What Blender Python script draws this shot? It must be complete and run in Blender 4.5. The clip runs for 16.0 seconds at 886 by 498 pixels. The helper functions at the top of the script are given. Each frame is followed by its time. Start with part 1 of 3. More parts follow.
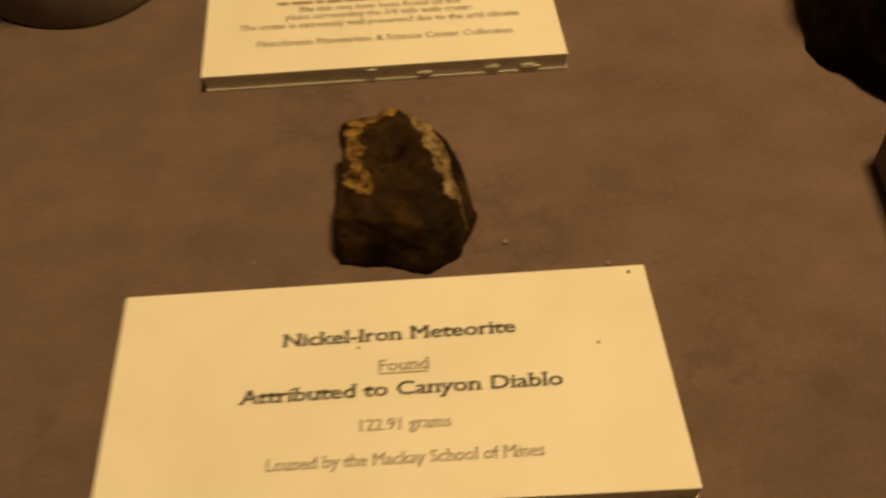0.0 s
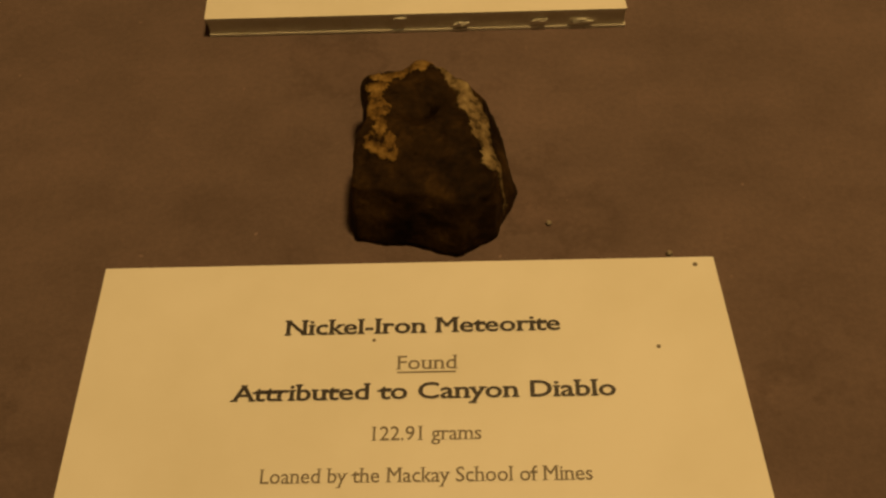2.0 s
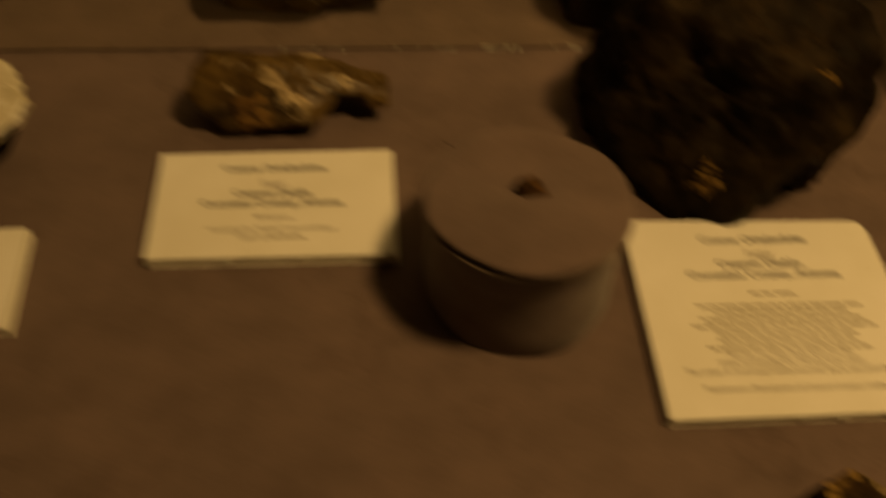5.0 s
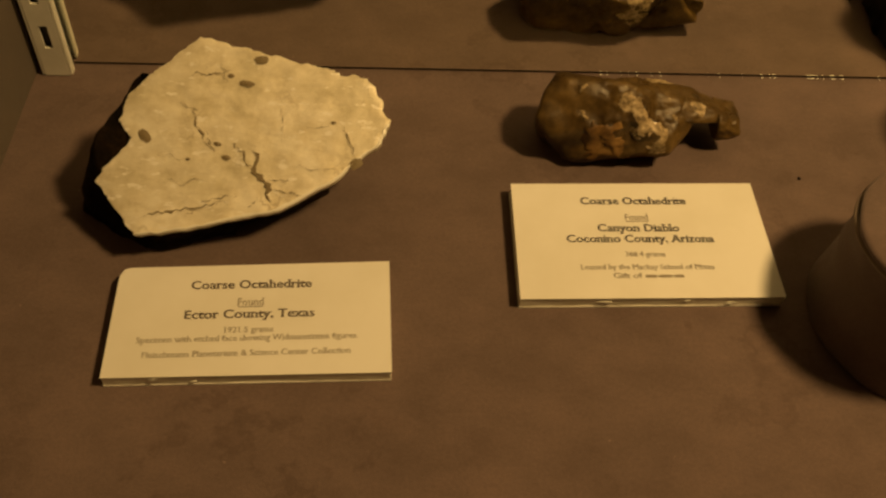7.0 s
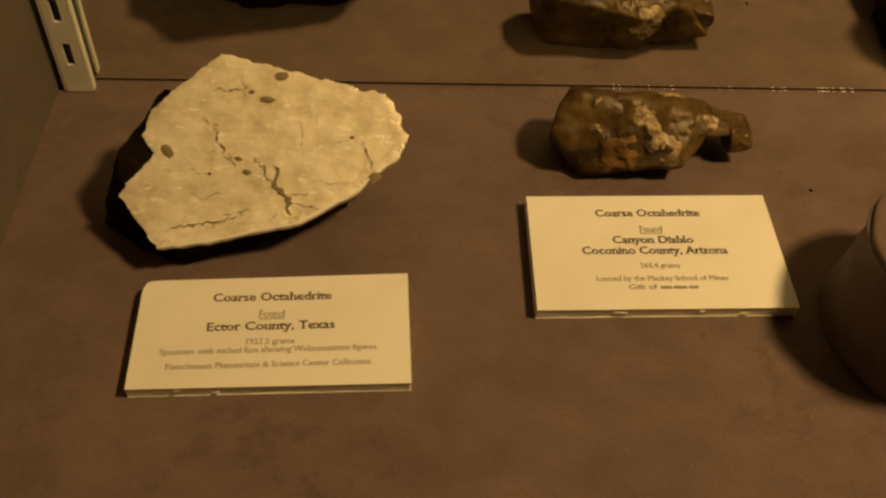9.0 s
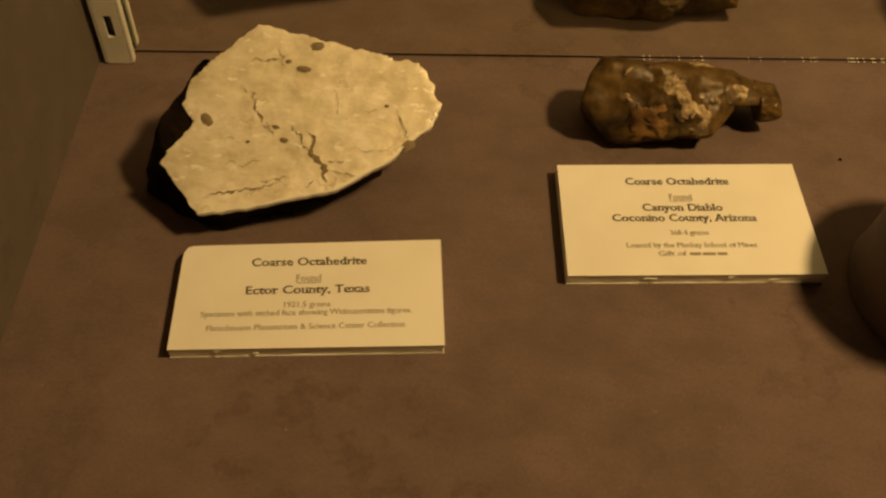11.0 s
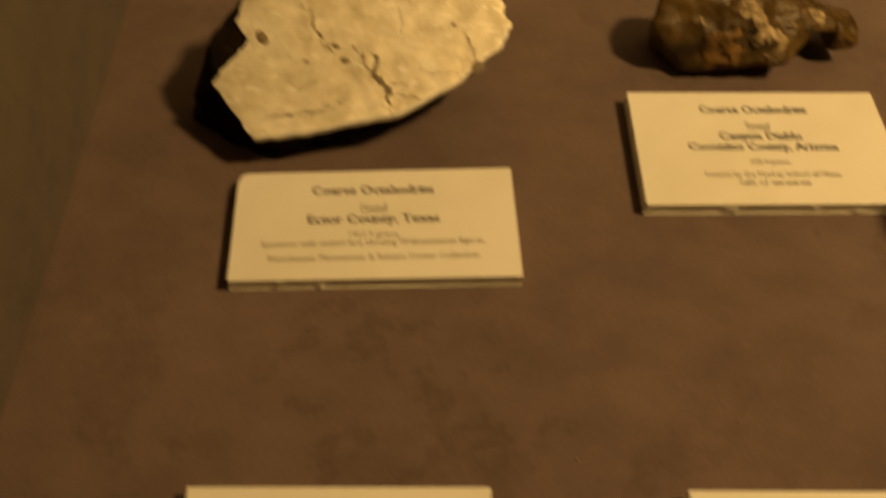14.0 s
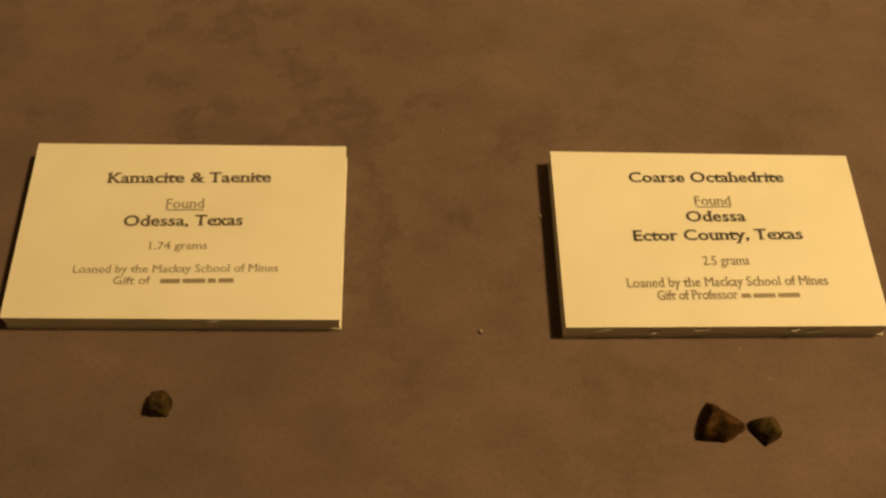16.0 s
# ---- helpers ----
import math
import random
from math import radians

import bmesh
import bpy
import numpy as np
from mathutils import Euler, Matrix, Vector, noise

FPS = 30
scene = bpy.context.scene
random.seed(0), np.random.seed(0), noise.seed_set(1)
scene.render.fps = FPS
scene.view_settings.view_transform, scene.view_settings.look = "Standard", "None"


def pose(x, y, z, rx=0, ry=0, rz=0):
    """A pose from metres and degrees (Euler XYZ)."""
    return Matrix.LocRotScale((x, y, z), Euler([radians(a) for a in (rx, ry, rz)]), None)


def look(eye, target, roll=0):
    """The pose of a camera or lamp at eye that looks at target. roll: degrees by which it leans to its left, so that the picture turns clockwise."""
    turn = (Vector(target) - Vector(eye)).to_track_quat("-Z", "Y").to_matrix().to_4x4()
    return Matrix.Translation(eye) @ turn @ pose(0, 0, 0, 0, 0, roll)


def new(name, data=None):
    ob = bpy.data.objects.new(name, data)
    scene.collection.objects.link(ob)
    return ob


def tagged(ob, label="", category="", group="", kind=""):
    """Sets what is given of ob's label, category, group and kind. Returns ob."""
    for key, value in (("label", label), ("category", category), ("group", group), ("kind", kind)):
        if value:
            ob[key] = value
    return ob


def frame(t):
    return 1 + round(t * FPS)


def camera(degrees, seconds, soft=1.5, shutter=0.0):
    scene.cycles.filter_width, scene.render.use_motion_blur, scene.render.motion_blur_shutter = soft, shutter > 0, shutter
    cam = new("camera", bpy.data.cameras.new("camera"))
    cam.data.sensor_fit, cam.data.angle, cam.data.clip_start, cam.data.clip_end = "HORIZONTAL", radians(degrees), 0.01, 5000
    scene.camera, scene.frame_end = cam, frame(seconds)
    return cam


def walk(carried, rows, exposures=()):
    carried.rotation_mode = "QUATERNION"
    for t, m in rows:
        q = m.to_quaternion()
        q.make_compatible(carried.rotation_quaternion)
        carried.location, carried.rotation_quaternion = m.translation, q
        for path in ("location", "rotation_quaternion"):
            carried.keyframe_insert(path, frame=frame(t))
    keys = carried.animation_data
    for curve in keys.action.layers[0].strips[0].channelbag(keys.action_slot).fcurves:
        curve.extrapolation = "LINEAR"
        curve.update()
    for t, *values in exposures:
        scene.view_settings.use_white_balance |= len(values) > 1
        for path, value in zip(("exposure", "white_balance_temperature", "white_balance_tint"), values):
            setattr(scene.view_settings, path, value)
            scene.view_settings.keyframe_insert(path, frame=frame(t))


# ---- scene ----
import collections

cam = camera(48.0, 16.0, soft=2.4, shutter=1.0)
PATH = [
    (0, (0.023, 0.049, 0.166), (-0.092, 1.168, -1.487), -7.5),
    (0.5, (0.029, 0.058, 0.151), (-0.075, 1.188, -1.496), -6.8),
    (1, (0.023, 0.064, 0.143), (-0.116, 1.163, -1.522), -7.3),
    (1.5, (0.017, 0.066, 0.142), (-0.117, 1.15, -1.534), -6.0),
    (2, (0.017, 0.065, 0.143), (-0.114, 1.145, -1.535), -5.9),
    (2.5, (0.017, 0.065, 0.146), (-0.097, 1.148, -1.532), -5.0),
    (3, (0.012, 0.066, 0.15), (-0.077, 1.147, -1.53), -4.0),
    (3.5, (0.001, 0.065, 0.171), (-0.046, 1.152, -1.507), -2.7),
    (4, (-0.034, 0.076, 0.216), (-0.033, 1.183, -1.449), -0.2),
    (4.5, (-0.069, 0.082, 0.238), (-0.005, 1.196, -1.421), 2.0),
    (5, (-0.121, 0.093, 0.264), (-0.02, 1.212, -1.39), 3.3),
    (5.2, (-0.149, 0.1, 0.272), (-0.031, 1.228, -1.376), 4.6),
    (7.3, (-0.248, 0.117, 0.24), (-0.063, 1.271, -1.383), 7.5),
    (7.5, (-0.249, 0.117, 0.242), (-0.064, 1.286, -1.37), 6.9),
    (8, (-0.249, 0.115, 0.242), (-0.069, 1.279, -1.374), 7.0),
    (8.5, (-0.248, 0.116, 0.246), (-0.068, 1.277, -1.372), 7.1),
    (9, (-0.25, 0.115, 0.245), (-0.076, 1.279, -1.372), 6.9),
    (11.5, (-0.254, 0.107, 0.247), (-0.136, 1.243, -1.395), 4.9),
    (12, (-0.27, 0.107, 0.236), (-0.097, 1.265, -1.386), 5.9),
    (12.5, (-0.283, 0.107, 0.224), (-0.078, 1.257, -1.399), 7.4),
    (13, (-0.287, 0.11, 0.222), (-0.074, 1.249, -1.408), 7.9),
    (13.5, (-0.288, 0.112, 0.223), (-0.079, 1.237, -1.418), 7.6),
    (14, (-0.279, 0.106, 0.222), (-0.1, 1.216, -1.432), 7.4),
    (14.5, (-0.255, 0.085, 0.209), (-0.083, 1.123, -1.492), 6.8),
    (15, (-0.238, 0.066, 0.195), (-0.119, 1.057, -1.538), 5.3),
    (15.5, (-0.24, 0.058, 0.191), (-0.13, 1.048, -1.543), 4.5),
    (16, (-0.239, 0.054, 0.188), (-0.129, 1.049, -1.543), 4.5),
]
EXPOSURE = [(0, -0.08, 6050, 10), (0.5, -0.26, 6300, 10), (1.5, -0.62, 6850, 10), (3.0, -0.62, 6900, 10), (4.0, -0.88, 7400, 10), (5.2, -0.84, 7400, 10), (7.3, -0.05, 6550, 10), (9.2, -0.05, 6450, 10), (11.3, 0.0, 6450, 10), (13.5, 0.0, 6450, 9), (14.0, -0.06, 6850, 10), (14.5, 0.08, 6400, 6), (15.0, 0.28, 6250, 4), (16, 0.30, 6500, 6)]
walk(cam, [(t, look(eye, target, roll)) for t, eye, target, roll in PATH], EXPOSURE)

# ---- light: a warm display lamp over the shelf, and an unseen fill in front ----
world = bpy.data.worlds.new("dark_room")
world.use_nodes = True
world.node_tree.nodes["Background"].inputs[0].default_value = (0.9, 0.62, 0.35, 1)
world.node_tree.nodes["Background"].inputs[1].default_value = 0.0
scene.world = world


def lamp(name, eye, target, watts, size, color):
    data = bpy.data.lights.new(name, "AREA")
    data.shape, data.size, data.energy, data.color = "DISK", size, watts, color
    ob = new(name, data)
    ob.matrix_world = look(eye, target)
    return ob


WARM = (1.0, 0.622, 0.225)
lamp("case_lamp", (0.16, 0.18, 0.70), (0.04, 0.22, 0), 5.6, 0.09, WARM)
# weak fill out front, added to brighten the card edges
lamp("front_fill_lamp", (0.66, -0.42, 0.56), (-0.12, 0.25, 0), 0.32, 0.14, WARM)

# ---- materials ----


def material(name, base, rough=0.8, metal=0.0):
    m = bpy.data.materials.new(name)
    m.use_nodes = True
    b = m.node_tree.nodes["Principled BSDF"]
    b.inputs["Base Color"].default_value = (*base, 1)
    b.inputs["Roughness"].default_value, b.inputs["Metallic"].default_value = rough, metal
    return m, m.node_tree, b


def coords(nt):
    return nt.nodes.new("ShaderNodeTexCoord").outputs["Object"]


def noise_tex(nt, at, scale, detail=4, rough=0.55):
    n = nt.nodes.new("ShaderNodeTexNoise")
    n.inputs["Scale"].default_value, n.inputs["Detail"].default_value, n.inputs["Roughness"].default_value = scale, detail, rough
    nt.links.new(at, n.inputs["Vector"])
    return n.outputs["Fac"]


def ramp(nt, fac, stops):
    r = nt.nodes.new("ShaderNodeValToRGB")
    e = r.color_ramp.elements
    while len(e) < len(stops):
        e.new(0.5)
    for el, (p, c) in zip(e, stops):
        el.position, el.color = p, (*c, 1)
    nt.links.new(fac, r.inputs[0])
    return r.outputs[0]


def mix(nt, fac, a, b, mode="MIX"):
    m = nt.nodes.new("ShaderNodeMix")
    m.data_type, m.blend_type = "RGBA", mode
    if isinstance(fac, (int, float)):
        m.inputs[0].default_value = fac
    else:
        nt.links.new(fac, m.inputs[0])
    for sock, v in ((m.inputs[6], a), (m.inputs[7], b)):
        if isinstance(v, tuple):
            sock.default_value = (*v, 1)
        else:
            nt.links.new(v, sock)
    return m.outputs[2]


def bump(nt, b, height, strength, dist):
    n = nt.nodes.new("ShaderNodeBump")
    n.inputs["Strength"].default_value, n.inputs["Distance"].default_value = strength, dist
    nt.links.new(height, n.inputs["Height"])
    nt.links.new(n.outputs[0], b.inputs["Normal"])


def fabric(name, base):
    """Worn suede-like display cloth: broad nap, handled stains with ragged edges, fine lint."""
    m, nt, b = material(name, base, 0.95)
    at = coords(nt)
    d = tuple(c * 0.84 for c in base)
    l = tuple(c * 1.14 for c in base)
    nap = ramp(nt, noise_tex(nt, at, 14, 5, 0.55), [(0.30, d), (0.5, base), (0.72, l)])
    warped = nt.nodes.new("ShaderNodeMapping")
    warped.inputs["Scale"].default_value = (1.0, 1.4, 1.0)
    warped.inputs["Rotation"].default_value = (0, 0, 0.5)
    nt.links.new(at, warped.inputs[0])
    rubs = ramp(nt, noise_tex(nt, warped.outputs[0], 60, 7, 0.6), [(0.32, (0.87, 0.86, 0.85)), (0.5, (1, 1, 1)), (0.68, (1.13, 1.12, 1.12))])
    fine = ramp(nt, noise_tex(nt, at, 900, 3, 0.7), [(0.3, (0.90, 0.90, 0.90)), (0.7, (1.10, 1.10, 1.10))])
    stain = ramp(nt, noise_tex(nt, at, 34, 8, 0.66), [(0.53, (1, 1, 1)), (0.575, (0.79, 0.77, 0.75)), (0.61, (0.92, 0.90, 0.89)), (0.70, (1.06, 1.05, 1.04))])
    some = ramp(nt, noise_tex(nt, at, 9, 2, 0.5), [(0.44, (0.15, 0.15, 0.15)), (0.60, (1, 1, 1))])
    smudge = mix(nt, some, (1.0, 1.0, 1.0), stain)
    col = mix(nt, 1.0, mix(nt, 1.0, mix(nt, 1.0, nap, rubs, "MULTIPLY"), smudge, "MULTIPLY"), fine, "MULTIPLY")
    lint = ramp(nt, noise_tex(nt, at, 420, 2, 0.5), [(0.755, (0, 0, 0)), (0.79, (0.6, 0.6, 0.6))])
    nt.links.new(mix(nt, lint, col, tuple(min(1, c * 2.2) for c in base)), b.inputs["Base Color"])
    b.inputs["Sheen Weight"].default_value = 0.15
    bump(nt, b, noise_tex(nt, at, 1400, 4, 0.7), 0.35, 0.0004)
    return m


CLOTH = (0.136, 0.094, 0.086)
cloth = fabric("display_cloth", CLOTH)
cloth_edge = fabric("frayed_cloth", (0.20, 0.15, 0.12))
# shelf cloth's brown, lowered to stand for weaker light at the walls
cloth_wall_dim = fabric("dimmed_wall_cloth", (0.086, 0.062, 0.045))

paper, nt, b = material("card_paper", (0.80, 0.79, 0.74), 0.7)
at = coords(nt)
nt.links.new(ramp(nt, noise_tex(nt, at, 45, 4), [(0.3, (0.76, 0.745, 0.68)), (0.65, (0.82, 0.81, 0.765))]), b.inputs["Base Color"])
bump(nt, b, noise_tex(nt, at, 700, 3), 0.10, 0.0002)

foam, nt, b = material("foam_core", (0.72, 0.66, 0.47), 0.9)
at = coords(nt)
nt.links.new(ramp(nt, noise_tex(nt, at, 160, 5, 0.7), [(0.3, (0.76, 0.72, 0.58)), (0.5, (0.87, 0.84, 0.72)), (0.75, (0.92, 0.90, 0.80))]), b.inputs["Base Color"])
bump(nt, b, noise_tex(nt, at, 500, 4), 0.5, 0.0005)

torn, nt, b = material("torn_paper", (0.78, 0.77, 0.70), 0.85)
ink, nt, b = material("black_ink", (0.035, 0.03, 0.03), 0.55)
faded_ink, nt, b = material("faded_brown_ink", (0.105, 0.085, 0.068), 0.6)
grey_ink, nt, b = material("thin_grey_ink", (0.19, 0.165, 0.135), 0.6)

faint_ink, nt, b = material("faint_small_print", (0.27, 0.24, 0.19), 0.6)
mirror, nt, b = material("mirror_glass", (0.93, 0.94, 0.85), 0.02, 1.0)
mirror_gap_shade, nt, b = material("mirror_gap_shade", (0.06, 0.055, 0.04), 0.5)
glass_chip, nt, b = material("chipped_glass", (0.85, 0.85, 0.80), 0.15)
white_enamel, nt, b = material("white_enamel", (0.74, 0.74, 0.70), 0.4)
nt.links.new(ramp(nt, noise_tex(nt, coords(nt), 120, 4), [(0.3, (0.78, 0.78, 0.72)), (0.7, (0.88, 0.88, 0.83))]), b.inputs["Base Color"])
slot_dark, nt, b = material("slot_shadow_metal", (0.05, 0.045, 0.04), 0.7)
black_paint, nt, b = material("black_paint", (0.02, 0.018, 0.016), 0.8)
grit, nt, b = material("pale_grit", (0.22, 0.19, 0.15), 0.6)


def rock_material(name, dark, mid, light, scale, patch, rough=(0.45, 0.85), cover=0.62, metal=0.0, gloss=0.05, relief=0.6):
    """Weathered iron: dark crust, rust, paler scraped patches."""
    m, nt, b = material(name, mid, 0.6, metal)
    at = coords(nt)
    b.inputs["Specular IOR Level"].default_value = gloss
    crust = ramp(nt, noise_tex(nt, at, scale, 7, 0.65), [(0.38, dark), (0.52, mid), (0.68, light)])
    p = noise_tex(nt, at, scale * 0.6, 6, 0.62)
    mask = ramp(nt, p, [(cover, (0, 0, 0)), (cover + 0.05, (1, 1, 1))])
    col = mix(nt, mask, crust, patch)
    nt.links.new(mix(nt, 1.0, col, ramp(nt, noise_tex(nt, at, scale * 9, 4), [(0.3, (0.7, 0.7, 0.7)), (0.7, (1.25, 1.25, 1.25))]), "MULTIPLY"), b.inputs["Base Color"])
    nt.links.new(ramp(nt, noise_tex(nt, at, scale * 2.2, 5), [(0.35, (rough[0],) * 3), (0.7, (rough[1],) * 3)]), b.inputs["Roughness"])
    bump(nt, b, noise_tex(nt, at, scale * 5, 8, 0.7), relief, 0.0010)
    return m


nickel_crust = rock_material("nickel_iron_crust", (0.009, 0.005, 0.002), (0.028, 0.0155, 0.0055), (0.066, 0.037, 0.012), 130, (0.14, 0.085, 0.03), rough=(0.3, 0.7), cover=0.68)
gold_crust = rock_material("ochre_weathered_iron", (0.030, 0.017, 0.006), (0.100, 0.062, 0.020), (0.19, 0.118, 0.036), 42, (0.30, 0.185, 0.065), rough=(0.25, 0.5), cover=0.66, gloss=0.28, relief=0.3)
dark_crust = rock_material("black_fusion_crust", (0.006, 0.004, 0.002), (0.015, 0.010, 0.005), (0.034, 0.022, 0.010), 60, (0.07, 0.046, 0.02), rough=(0.35, 0.75), cover=0.66)
slab_crust = rock_material("rusty_black_crust", (0.004, 0.003, 0.002), (0.010, 0.006, 0.003), (0.035, 0.02, 0.009), 70, (0.09, 0.05, 0.022), cover=0.72)
chip_crust = rock_material("rust_brown_chip", (0.02, 0.011, 0.005), (0.085, 0.044, 0.018), (0.15, 0.08, 0.035), 320, (0.26, 0.18, 0.10), cover=0.7)
olive_chip = rock_material("olive_chip", (0.02, 0.013, 0.006), (0.075, 0.052, 0.022), (0.13, 0.095, 0.042), 320, (0.26, 0.2, 0.1), cover=0.7)
scraped, nt, b = material("scraped_ochre_rind", (0.34, 0.24, 0.10), 0.6)
b.inputs["Specular IOR Level"].default_value = 0.12
at = coords(nt)
nt.links.new(ramp(nt, noise_tex(nt, at, 420, 5, 0.7), [(0.38, (0.03, 0.016, 0.005)), (0.5, (0.16, 0.092, 0.025)), (0.70, (0.34, 0.22, 0.07))]), b.inputs["Base Color"])
bump(nt, b, noise_tex(nt, at, 700, 6, 0.7), 0.8, 0.0008)

pale_rind, nt, b = material("pale_scraped_rind", (0.5, 0.39, 0.26), 0.5)
at = coords(nt)
nt.links.new(ramp(nt, noise_tex(nt, at, 380, 5, 0.7), [(0.34, (0.10, 0.065, 0.025)), (0.50, (0.34, 0.25, 0.13)), (0.66, (0.66, 0.54, 0.37))]), b.inputs["Base Color"])
bump(nt, b, noise_tex(nt, at, 600, 6, 0.7), 0.8, 0.0006)
pale_dull, nt, b = material("dull_tan_rind", (0.25, 0.2, 0.12), 0.6)
b.inputs["Specular IOR Level"].default_value = 0.12
at = coords(nt)
nt.links.new(ramp(nt, noise_tex(nt, at, 420, 5, 0.7), [(0.38, (0.04, 0.026, 0.011)), (0.5, (0.19, 0.135, 0.065)), (0.70, (0.36, 0.28, 0.15))]), b.inputs["Base Color"])
bump(nt, b, noise_tex(nt, at, 600, 6, 0.7), 0.8, 0.0006)
ochre_stain, nt, b = material("ochre_stain", (0.2, 0.11, 0.035), 0.5)
b.inputs["Specular IOR Level"].default_value = 0.25
at = coords(nt)
nt.links.new(ramp(nt, noise_tex(nt, at, 150, 5, 0.6), [(0.34, (0.07, 0.036, 0.011)), (0.5, (0.17, 0.092, 0.027)), (0.68, (0.29, 0.17, 0.055))]), b.inputs["Base Color"])
bump(nt, b, noise_tex(nt, at, 400, 5, 0.65), 0.4, 0.0006)
etched, nt, b = material("etched_cut_face", (0.74, 0.70, 0.60), 0.45, 0.22)
at = coords(nt)
base = ramp(nt, noise_tex(nt, at, 42, 5, 0.6), [(0.35, (0.76, 0.71, 0.56)), (0.5, (0.84, 0.79, 0.66)), (0.65, (0.90, 0.87, 0.77))])
lam = nt.nodes.new("ShaderNodeMapping")
lam.inputs["Scale"].default_value, lam.inputs["Rotation"].default_value = (1, 2.6, 1), (0, 0, 0.7)
nt.links.new(at, lam.inputs[0])
base = mix(nt, 1.0, base, ramp(nt, noise_tex(nt, lam.outputs[0], 110, 5, 0.7), [(0.3, (0.90, 0.89, 0.87)), (0.6, (1.03, 1.03, 1.03))]), "MULTIPLY")
base = mix(nt, 1.0, base, ramp(nt, noise_tex(nt, at, 170, 5, 0.65), [(0.36, (0.89, 0.87, 0.82)), (0.55, (1.03, 1.03, 1.03))]), "MULTIPLY")
base = mix(nt, 1.0, base, ramp(nt, noise_tex(nt, at, 16, 2, 0.5), [(0.35, (0.86, 0.86, 0.84)), (0.65, (1.08, 1.07, 1.05))]), "MULTIPLY")
# facet glints, painted into the base colour as pale flecks
glints = ramp(nt, noise_tex(nt, lam.outputs[0], 190, 3, 0.6), [(0.60, (0, 0, 0)), (0.66, (0.9, 0.9, 0.9))])
base = mix(nt, glints, base, (0.95, 0.92, 0.84))
nt.links.new(base, b.inputs["Base Color"])
veins = ramp(nt, noise_tex(nt, at, 75, 9, 0.62), [(0.475, (1, 1, 1)), (0.497, (0.42, 0.36, 0.27)), (0.503, (0.42, 0.36, 0.27)), (0.525, (1, 1, 1))])
where = ramp(nt, noise_tex(nt, at, 30, 3), [(0.52, (0, 0, 0)), (0.64, (0.75, 0.75, 0.75))])
base = mix(nt, 1.0, base, mix(nt, where, (1.0, 1.0, 1.0), veins), "MULTIPLY")
nt.links.new(base, b.inputs["Base Color"])
plates = nt.nodes.new("ShaderNodeTexVoronoi")
plates.inputs["Scale"].default_value = 330
nt.links.new(lam.outputs[0], plates.inputs["Vector"])
height = mix(nt, 0.45, noise_tex(nt, at, 260, 6, 0.7), plates.outputs["Color"])
bump(nt, b, height, 0.45, 0.0006)
inclusion, nt, b = material("graphite_inclusion", (0.20, 0.155, 0.085), 0.6)
# near-white, for the light caught by the slab's lower edge
bright_rim, nt, b = material("rim_highlight", (0.92, 0.90, 0.82), 0.3)

# ---- mesh helpers ----


def mesh_ob(name, bm, mat, parent=None, label="", smooth=False):
    me = bpy.data.meshes.new(name)
    bm.normal_update()
    bm.to_mesh(me)
    bm.free()
    me.materials.append(mat)
    if smooth:
        me.polygons.foreach_set("use_smooth", [True] * len(me.polygons))
    ob = new(name, me)
    if parent:
        ob.parent = parent
    if label:
        tagged(ob, label)
    return ob


def part(name, bm, mat, parent, label="", smooth=False):
    return mesh_ob(name, bm, mat, parent, label, smooth)


def box(x0, x1, y0, y1, z0, z1, bevel=0.0):
    bm = bmesh.new()
    bmesh.ops.create_cube(bm, size=1)
    for v in bm.verts:
        v.co = Vector(((x0 + x1) / 2 + v.co.x * (x1 - x0), (y0 + y1) / 2 + v.co.y * (y1 - y0), (z0 + z1) / 2 + v.co.z * (z1 - z0)))
    if bevel:
        bmesh.ops.bevel(bm, geom=bm.edges[:], offset=bevel, segments=2, affect="EDGES")
    return bm


# ---- the case ----
MIRROR_Y = 0.361
bm = box(-0.46, 0.98, -0.08, MIRROR_Y + 0.03, -0.02, 0.0)
tagged(mesh_ob("floor", bm, cloth), "worn brown suede cloth covering the case shelf", "shelf", kind="structure")
MIRROR_TOP = 0.155
bm = box(-0.46, 0.95, MIRROR_Y, MIRROR_Y + 0.006, 0.0012, MIRROR_TOP)
tagged(mesh_ob("mirror", bm, mirror), "long plain mirror strip along the back of the case", "mirror", kind="structure")
# back wall out of view, added so the lamp reflects only low down
bm = box(-0.46, 0.95, MIRROR_Y, MIRROR_Y + 0.03, MIRROR_TOP + 0.0005, 1.1)
tagged(mesh_ob("wall_north", bm, cloth_wall_dim), "brown cloth-covered back wall above the mirror", "wall", kind="structure")
# shade of the gap under the mirror, laid in as a dark strip
bm = box(-0.46, 0.95, MIRROR_Y + 0.0005, MIRROR_Y + 0.0055, 0.0002, 0.0012)
tagged(mesh_ob("trim", bm, mirror_gap_shade), "dark strip for the shaded gap under the back mirror", "trim", kind="structure")
# the cloth-covered side splays slightly towards the front
bm = box(-0.03, 0.0, -0.45, 0.02, 0.0, 1.1)
side = mesh_ob("wall_west", bm, cloth_wall_dim)
side.matrix_world = pose(-0.3478, 0.3605, 0.0003, 0, 0, -5.0) @ pose(0, -0.022, 0)
tagged(side, "brown cloth-covered side wall of the case", "wall", kind="structure")
bm = box(0.95, 0.98, -0.08, MIRROR_Y + 0.03, 0.0, 1.1)
tagged(mesh_ob("wall_east", bm, cloth_wall_dim), "brown cloth-covered side wall of the case", "wall", kind="structure")
bm = box(-0.46, 0.98, -0.08, MIRROR_Y + 0.03, 1.1, 1.13)
